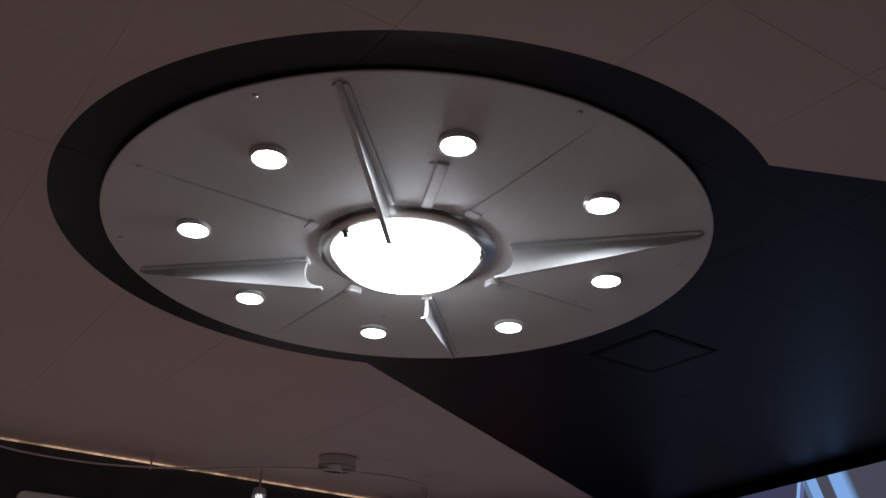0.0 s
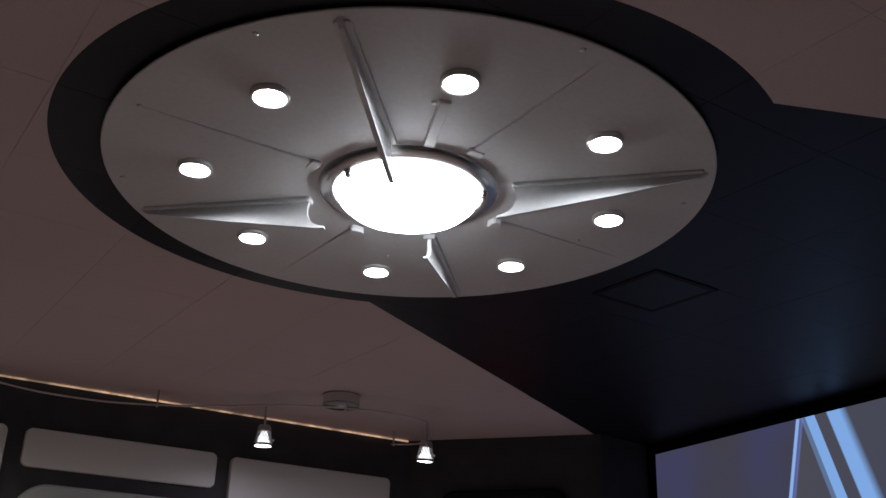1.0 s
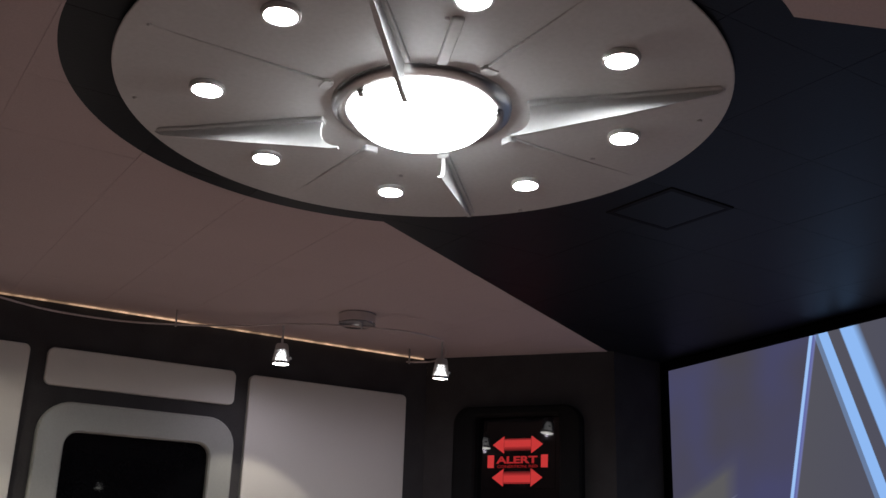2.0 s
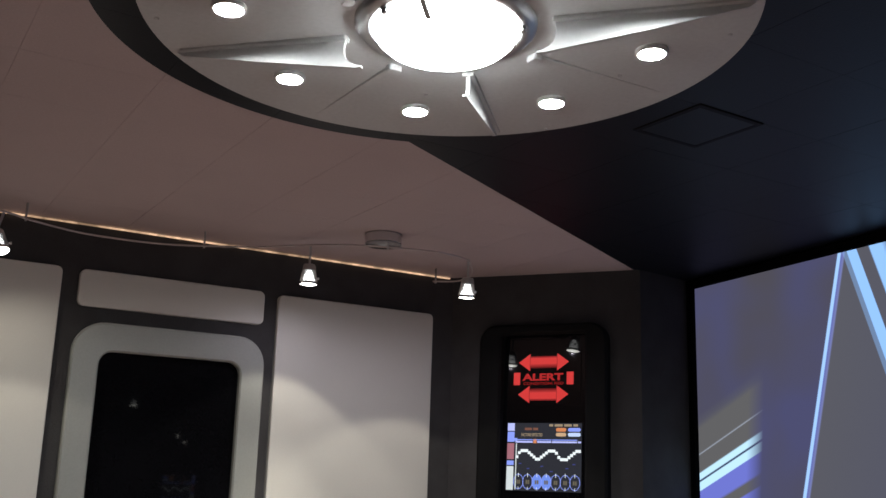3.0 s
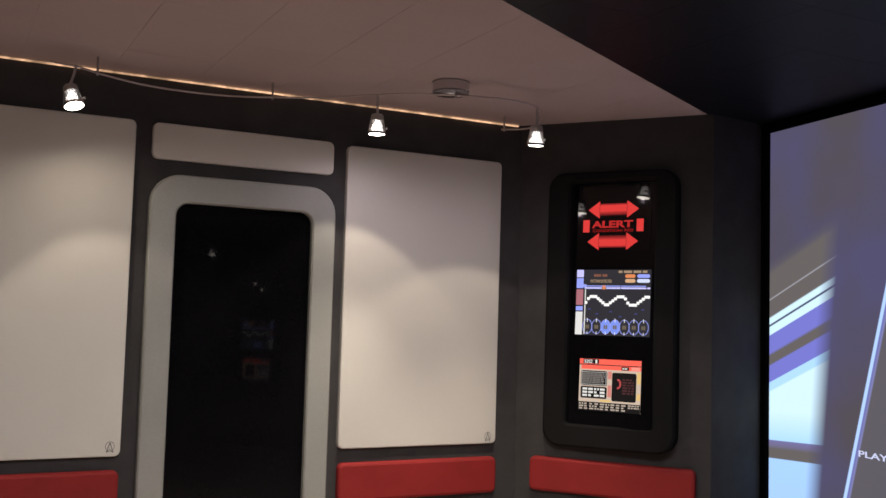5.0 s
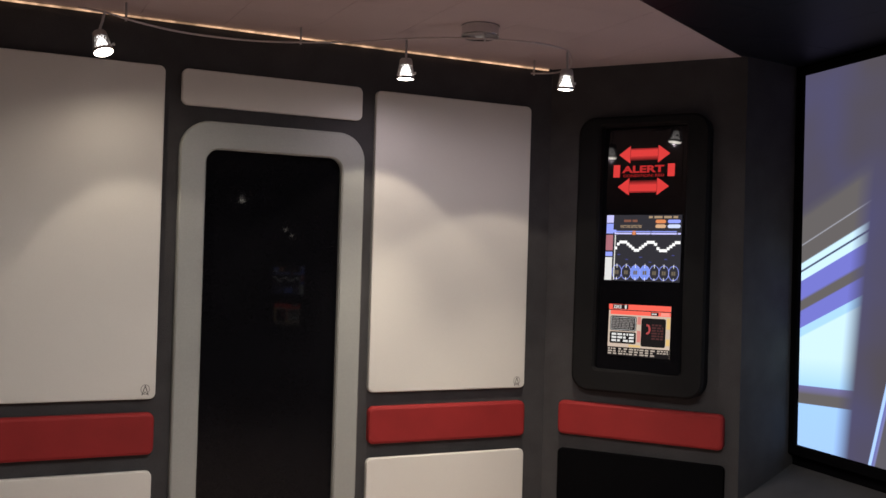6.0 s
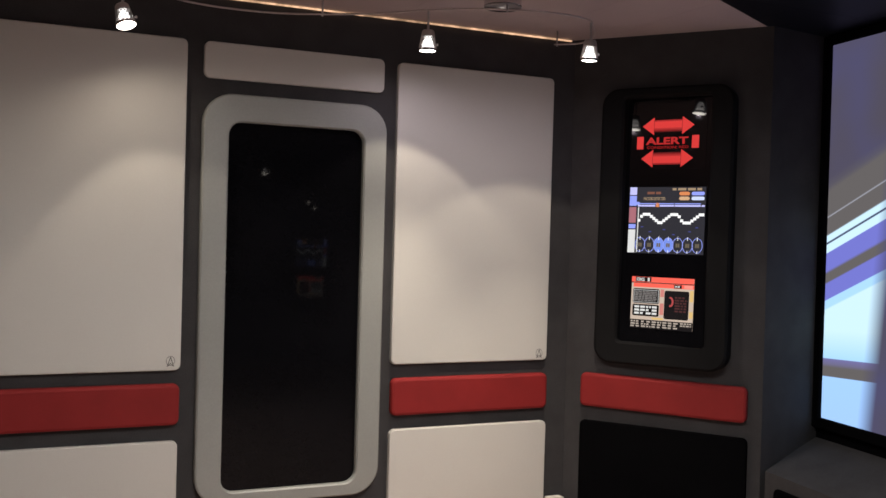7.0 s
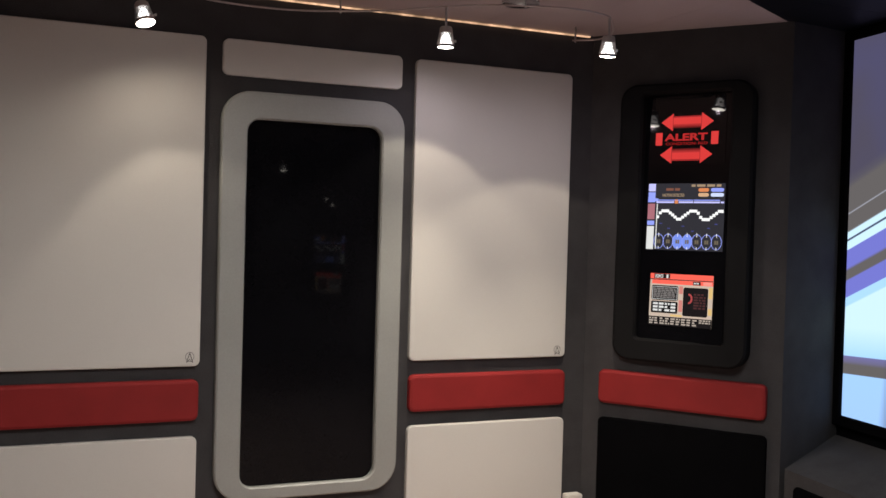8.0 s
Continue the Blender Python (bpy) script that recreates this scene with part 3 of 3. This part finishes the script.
def hoop(cx, cz, rx, rz, w, n=24):
    """An oval outline as short strokes."""
    out = []
    for i in range(n):
        a, b = 2 * math.pi * i / n, 2 * math.pi * (i + 1) / n
        out.append([(cx + rx * math.cos(a), cz + rz * math.sin(a)), (cx + rx * math.cos(b), cz + rz * math.sin(b)),
                    (cx + (rx - w) * math.cos(b), cz + (rz - w) * math.sin(b)), (cx + (rx - w) * math.cos(a), cz + (rz - w) * math.sin(a))])
    return out


def oval(cx, cz, rx, rz, n=20):
    return [(cx + rx * math.cos(2 * math.pi * i / n), cz + rz * math.sin(2 * math.pi * i / n)) for i in range(n)]


def lettering(words, x0, x1, z0, z1, mat, parent, lift=0.002, bold=0.018):
    """Words fitted into a box on the display."""
    cu = bpy.data.curves.new("lettering", "FONT")
    cu.body = words
    cu.extrude = 0.0002
    cu.offset = bold
    cu.materials.append(mat)
    ob = new("lettering", cu)
    bpy.context.view_layer.update()
    w, h = ob.dimensions.x, ob.dimensions.y
    ob.parent = parent
    ob.matrix_local = Matrix.Translation((x0, SHEET - lift, z0)) @ pose(0, 0, 0, 90, 0, 0) @ Matrix.Diagonal(((x1 - x0) / w, (z1 - z0) / (0.70 if h > 0.6 else 0.7), 1, 1))
    return ob


def text_bars(x0, x1, z0, z1, rows, mean, seed):
    """Unreadable writing as plain bars."""
    rnd = random.Random(seed)
    out, h = [], (z1 - z0) / rows
    for r in range(rows):
        x = x0
        while x < x1 - mean * 0.3:
            w = min(mean * rnd.uniform(0.5, 1.5), x1 - x)
            out.append(rect(x, x + w, z0 + r * h + h * 0.18, z0 + r * h + h * 0.82))
            x += w + mean * 0.28
    return out


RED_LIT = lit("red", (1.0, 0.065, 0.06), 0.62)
WORD_RED = lit("word red", (1.0, 0.05, 0.05), 0.42)
DARKRED = lit("dark red", (0.13, 0.010, 0.010), 0.9)
DIMRED = lit("dull red", (0.30, 0.018, 0.018), 0.9)
MIDRED = lit("middle red", (0.46, 0.03, 0.028), 0.9)

alert = part("alert_sign", flat([rect(0.17, 0.50, 1.60, 1.84)], 0.0), COVERGLASS, console, "red alert sign with two double arrows")


def arrow(cz, low):
    x0, x1, h, s, k = 0.219, 0.446, 0.037, 0.025, 0.052
    part("arrow", flat([[(x0, cz), (x0 + k, cz - h), (x0 + k, cz - s), (x1 - k, cz - s), (x1 - k, cz - h),
                         (x1, cz), (x1 - k, cz + h), (x1 - k, cz + s), (x0 + k, cz + s), (x0 + k, cz + h)]], 0.001), RED_LIT, alert)
    way = -1 if low else 1
    for i, mt in enumerate((MIDRED, DIMRED, DARKRED)):
        z = cz + way * (s - 0.016 + i * 0.0055)
        part("arrow_shade", flat([rect(x0 + k, x1 - k, min(z, z + way * 0.0055), max(z, z + way * 0.0055))], 0.0018), mt, alert)
    z = cz - way * (s - 0.003)
    part("arrow_edge", flat([rect(x0 + k, x1 - k, z - 0.0025, z + 0.0025)], 0.0018), DIMRED, alert)
    for x in (x0 + k, x1 - k):
        part("arrow_edge", flat([rect(x - 0.001, x + 0.001, cz - s, cz + s)], 0.0026), DIMRED, alert)


arrow(1.782, True)
arrow(1.645, False)
part("block", flat([rect(0.197, 0.226, 1.686, 1.739)], 0.001), RED_LIT, alert)
part("block", flat([rect(0.438, 0.468, 1.686, 1.739)], 0.001), RED_LIT, alert)
lettering("ALERT", 0.240, 0.426, 1.705, 1.733, WORD_RED, alert, bold=0.034)
lettering("CONDITION: RED", 0.242, 0.424, 1.686, 1.697, lit("mid red", (0.5, 0.02, 0.02), 0.5), alert)

scan = part("scan_display", flat([rect(0.176, 0.508, 1.246, 1.525)], 0.0), lit("display grey", (0.035, 0.034, 0.042), 0.8), console, "dark display with a stepped wave and row of ovals")
BLUE = lit("periwinkle", (0.30, 0.36, 0.95), 0.95)
LILAC = lit("lilac", (0.55, 0.55, 0.98), 0.95)
PALEW = lit("pale grey", (0.72, 0.72, 0.70), 0.95)
MAUVE = lit("mauve", (0.42, 0.16, 0.19), 0.9)
ORANGE = lit("orange", (0.75, 0.26, 0.10), 0.9)
BROWN = lit("brown", (0.22, 0.09, 0.06), 0.9)
TAN = lit("tan", (0.38, 0.27, 0.17), 0.9)
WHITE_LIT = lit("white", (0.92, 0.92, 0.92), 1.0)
pieces("side_block", [rect(0.177, 0.208, 1.248, 1.345)], 0.001, PALEW, scan)
pieces("side_block", [rect(0.177, 0.208, 1.350, 1.368)], 0.001, BLUE, scan)
pieces("side_block", [rect(0.177, 0.208, 1.374, 1.440)], 0.001, MAUVE, scan)
pieces("side_block", [rect(0.177, 0.208, 1.446, 1.488), rect(0.177, 0.222, 1.450, 1.462)], 0.001, BLUE, scan)
pieces("side_block", [rect(0.177, 0.208, 1.492, 1.524)], 0.001, LILAC, scan)
tagged(part("title_writing", flat(text_bars(0.365, 0.505, 1.508, 1.523, 1, 0.026, 1), 0.001), TAN, scan), kind="stuff")
tagged(part("caption_writing", flat(text_bars(0.255, 0.315, 1.492, 1.508, 1, 0.022, 2), 0.001), BROWN, scan), kind="stuff")
lettering("FACTORS DETECTED", 0.240, 0.335, 1.470, 1.482, TAN, scan)
for x0, x1, z0, mt in ((0.395, 0.440, 1.490, ORANGE), (0.448, 0.503, 1.490, BLUE), (0.395, 0.440, 1.470, lit("peach", (0.68, 0.42, 0.24), 0.9)), (0.448, 0.503, 1.470, lit("pale blue", (0.62, 0.70, 0.98), 0.95))):
    pl = part("button", flat([pill(x0, x1, z0, z0 + 0.015)], 0.001), mt, scan)
pieces("scale_bar", [rect(0.214, 0.292, 1.443, 1.450), rect(0.312, 0.375, 1.443, 1.450), rect(0.378, 0.488, 1.443, 1.450), rect(0.492, 0.505, 1.443, 1.450)], 0.001, LILAC, scan)
pieces("scale_bar", [rect(0.214, 0.375, 1.453, 1.457), rect(0.378, 0.488, 1.453, 1.457)], 0.001, BLUE, scan)
part("scale_mark", flat([rect(0.295, 0.309, 1.441, 1.458)], 0.001), ORANGE, scan)
wave = []
steps = 26
for i in range(steps):
    z = 1.393 + round(2.2 * math.cos(2 * math.pi * (i - 3.2) / 10.7)) * 0.0085
    x = 0.216 + i * 0.01105
    wave.append(rect(x, x + 0.0125, z - 0.006, z + 0.006))
part("wave", flat(wave, 0.001), WHITE_LIT, scan)
for i in range(7):
    cx = 0.232 + i * 0.0415
    ring = hoop(cx, 1.283, 0.0225, 0.031, 0.0022)
    part("oval_outline", flat(ring, 0.001), BLUE, scan)
    tagged(part("oval_figure", flat([rect(cx - 0.008, cx - 0.001, 1.274, 1.290), rect(cx + 0.001, cx + 0.008, 1.274, 1.290)], 0.0022), lit("figure grey", (0.16, 0.13, 0.09), 0.9), scan), kind="stuff")
    tagged(part("tick", flat([rect(cx - 0.001, cx + 0.001, 1.302, 1.318), rect(cx - 0.001, cx + 0.001, 1.250, 1.262)], 0.0016), WHITE_LIT, scan), kind="stuff")
for cx in (0.315, 0.3565):
    part("oval_fill", flat([oval(cx, 1.283, 0.020, 0.029)], 0.0014), lit("oval blue", (0.20, 0.30, 0.85), 0.9), scan)
part("cursor", flat([rect(0.2165, 0.2205, 1.25, 1.44)], 0.0014), PALEW, scan)
tagged(part("note_marks", flat([rect(x, x + 0.012, z, z + 0.004) for x, z in ((0.232, 1.355), (0.268, 1.335), (0.33, 1.345), (0.372, 1.325), (0.44, 1.338), (0.47, 1.355))], 0.001), lit("dim blue", (0.06, 0.07, 0.25), 0.9), scan), kind="stuff")

sci = part("science_display", flat([rect(0.205, 0.477, 0.931, 1.147)], 0.0), lit("cream", (0.78, 0.62, 0.50), 0.7), console, "small red and cream display with black insets")
INSET = lit("inset black", (0.012, 0.010, 0.010), 0.8)
CORAL = lit("coral", (1.0, 0.13, 0.09), 0.95)
pieces("header", [rect(0.205, 0.477, 1.125, 1.147), rect(0.213, 0.477, 1.104, 1.121)], 0.001, CORAL, sci)
part("header_line", flat([rect(0.205, 0.477, 1.1212, 1.1248)], 0.0012), INSET, sci)
pieces("streak", [rect(0.334, 0.350, 0.992, 1.040), rect(0.334, 0.350, 1.066, 1.098)], 0.001, lit("rose", (0.72, 0.26, 0.22), 0.8), sci)
pieces("streak", [rect(0.461, 0.476, 0.985, 1.012), rect(0.461, 0.476, 1.052, 1.098), rect(0.300, 0.350, 0.971, 0.979)], 0.001, lit("straw", (0.85, 0.58, 0.22), 0.8), sci)
part("header_end", flat([rect(0.436, 0.472, 1.106, 1.119)], 0.0016), lit("pale coral", (1.0, 0.30, 0.24), 0.95), sci)
tab = tagged(part("header_tab", flat([rect(0.222, 0.292, 1.127, 1.146), rect(0.392, 0.425, 1.105, 1.119)], 0.0016), INSET, sci), kind="stuff")
lettering("SCIENCES", 0.227, 0.262, 1.130, 1.143, PALEW, sci, 0.003)
tagged(part("tab_writing", flat(text_bars(0.396, 0.421, 1.108, 1.116, 1, 0.008, 5) + [rect(0.276, 0.284, 1.129, 1.144)], 0.0022), PALEW, sci), kind="stuff")
pieces("inset", [outline(0.213, 0.330, 1.036, 1.098, 0.008, 4), outline(0.213, 0.330, 0.983, 1.032, 0.006, 4), outline(0.352, 0.458, 0.976, 1.094, 0.008, 4), rect(0.205, 0.477, 0.931, 0.968)], 0.001, INSET, sci)
tagged(part("inset_border", flat([rect(0.218, 0.325, 1.091, 1.0925), rect(0.218, 0.325, 1.040, 1.0415), rect(0.2165, 0.218, 1.040, 1.0925), rect(0.325, 0.3265, 1.040, 1.0925)], 0.0016), PALEW, sci), kind="stuff")
tagged(part("writing", flat(text_bars(0.222, 0.320, 1.045, 1.088, 6, 0.012, 3), 0.0016), lit("grey", (0.25, 0.23, 0.22), 0.9), sci), kind="stuff")
tagged(part("writing", flat([q for k in range(4) for q in text_bars(0.222 + k * 0.026, 0.243 + k * 0.026, 0.988, 1.028, 3, 0.018, 20 + k)], 0.0016), PALEW, sci), kind="stuff")
tagged(part("writing", flat([q for k in range(9) for q in text_bars(0.208 + k * 0.0235, 0.227 + k * 0.0235, 0.935, 0.965, 3, 0.016, 40 + k)], 0.0016), lit("warm grey", (0.45, 0.38, 0.32), 0.9), sci), kind="stuff")
tagged(part("writing", flat(text_bars(0.425, 0.472, 0.948, 0.966, 2, 0.012, 7), 0.0016), lit("warm grey", (0.45, 0.38, 0.32)), sci), kind="stuff")
part("planet", flat(hoop(0.378, 1.048, 0.015, 0.021, 0.008)[:7] + hoop(0.378, 1.048, 0.015, 0.021, 0.008)[17:], 0.0016), lit("planet red", (0.5, 0.08, 0.08), 0.8), sci, "red ring picture")
tagged(part("planet_writing", flat(text_bars(0.398, 0.448, 1.005, 1.072, 6, 0.016, 9), 0.0016), lit("dim red", (0.07, 0.025, 0.025)), sci), kind="stuff")

# glass and displays lean a little in their frame
LEAN = pose(-0.004, 0.011, 0) @ pose(0.3325, 0, 1.386, -1.8, 0, -3.4) @ pose(-0.3325, 0, -1.386)
for piece in console.children:
    if not piece.name.startswith(("frame", "backing")):
        piece.matrix_local = LEAN

# the same panel in the far corner, which the black door mirrors
far_console = copy_thing(console, along(B1, B2) @ pose(0.12, 0, -0.30))
for piece in list(far_console.children):
    if piece.name.startswith("alert_sign"):
        for small in list(piece.children) + [piece]:
            bpy.data.objects.remove(small)
# two glowing dots stand in for lamp reflections in the far panel's glass
for x, z in ((0.377, 1.888), (0.305, 1.83)):
    part("indicator", flat([oval(x, z, 0.011, 0.011, 12)], 0.004), lit("indicator white", (1.0, 0.9, 0.8), 6.0), far_console, "small glowing dot in place of a lamp reflection")
far_console["label"] = "black framed display panel mirrored in the door glass"

# ---- writing on the projected picture ----
play = lettering("PLAY", 0.555, 0.700, 0.838, 0.860, lit("menu white", (0.55, 0.60, 0.85), 1.0), screen, -0.001)

# ---- small emblem drawn on each tall panel ----
for x, z in ((0.494, 0.812), (2.045, 0.803)):
    badge = empty("emblem", W1, "small grey line emblem printed on the panel", "emblem", "panel emblems")
    y0 = -0.0222
    bm = bmesh.new()
    for sh in hoop(x, z, 0.016, 0.018, 0.0019, 28):
        bm.faces.new([bm.verts.new((px, y0 - 0.0006, pz)) for px, pz in sh])
    part("circle", bm, INK, badge)
    bm = bmesh.new()
    for sh in ([(x - 0.013, z - 0.021), (x - 0.010, z - 0.021), (x + 0.001, z + 0.012), (x - 0.001, z + 0.016)], [(x + 0.013, z - 0.021), (x + 0.010, z - 0.021), (x - 0.001, z + 0.012), (x + 0.001, z + 0.016)],
               [(x - 0.009, z - 0.018), (x - 0.0085, z - 0.0205), (x + 0.001, z - 0.010), (x, z - 0.007)], [(x + 0.009, z - 0.018), (x + 0.0085, z - 0.0205), (x, z - 0.010), (x, z - 0.007)]):
        bm.faces.new([bm.verts.new((px, y0 - 0.001, pz)) for px, pz in sh])
    part("delta", bm, INK, badge)

# ---- square vent in the black part of the ceiling ----
vent = empty("ceiling_hatch", pose(1.690, 1.722, CEIL, 90, 0, 3), "square black ceiling hatch with a raised dark frame", "hatch")
part("frame", ring_slab((-0.112, 0.112, -0.114, 0.114, 0.004), (-0.096, 0.096, -0.098, 0.098, 0.003), 0.002, -0.0035, 0.002, 2), material("black hatch frame", (0.006, 0.0062, 0.0082), 0.6, vary=0.1, spec=0.12), vent)
part("panel", slab(-0.097, 0.097, -0.099, 0.099, 0.002, 0.002, -0.003, 0.001, 2), material("black hatch paint", (0.0088, 0.0102, 0.0152), 0.46, vary=0.1, scale=12, spec=0.18), vent)

# ---- small thing at the foot of the corner ----
card = part("small_box", box(2.098, 2.172, -0.06, -0.012, 0.0, 0.178, 0.003), PALE)
card.matrix_world = W1
tagged(card, "small cream box standing in the wall corner", "box")
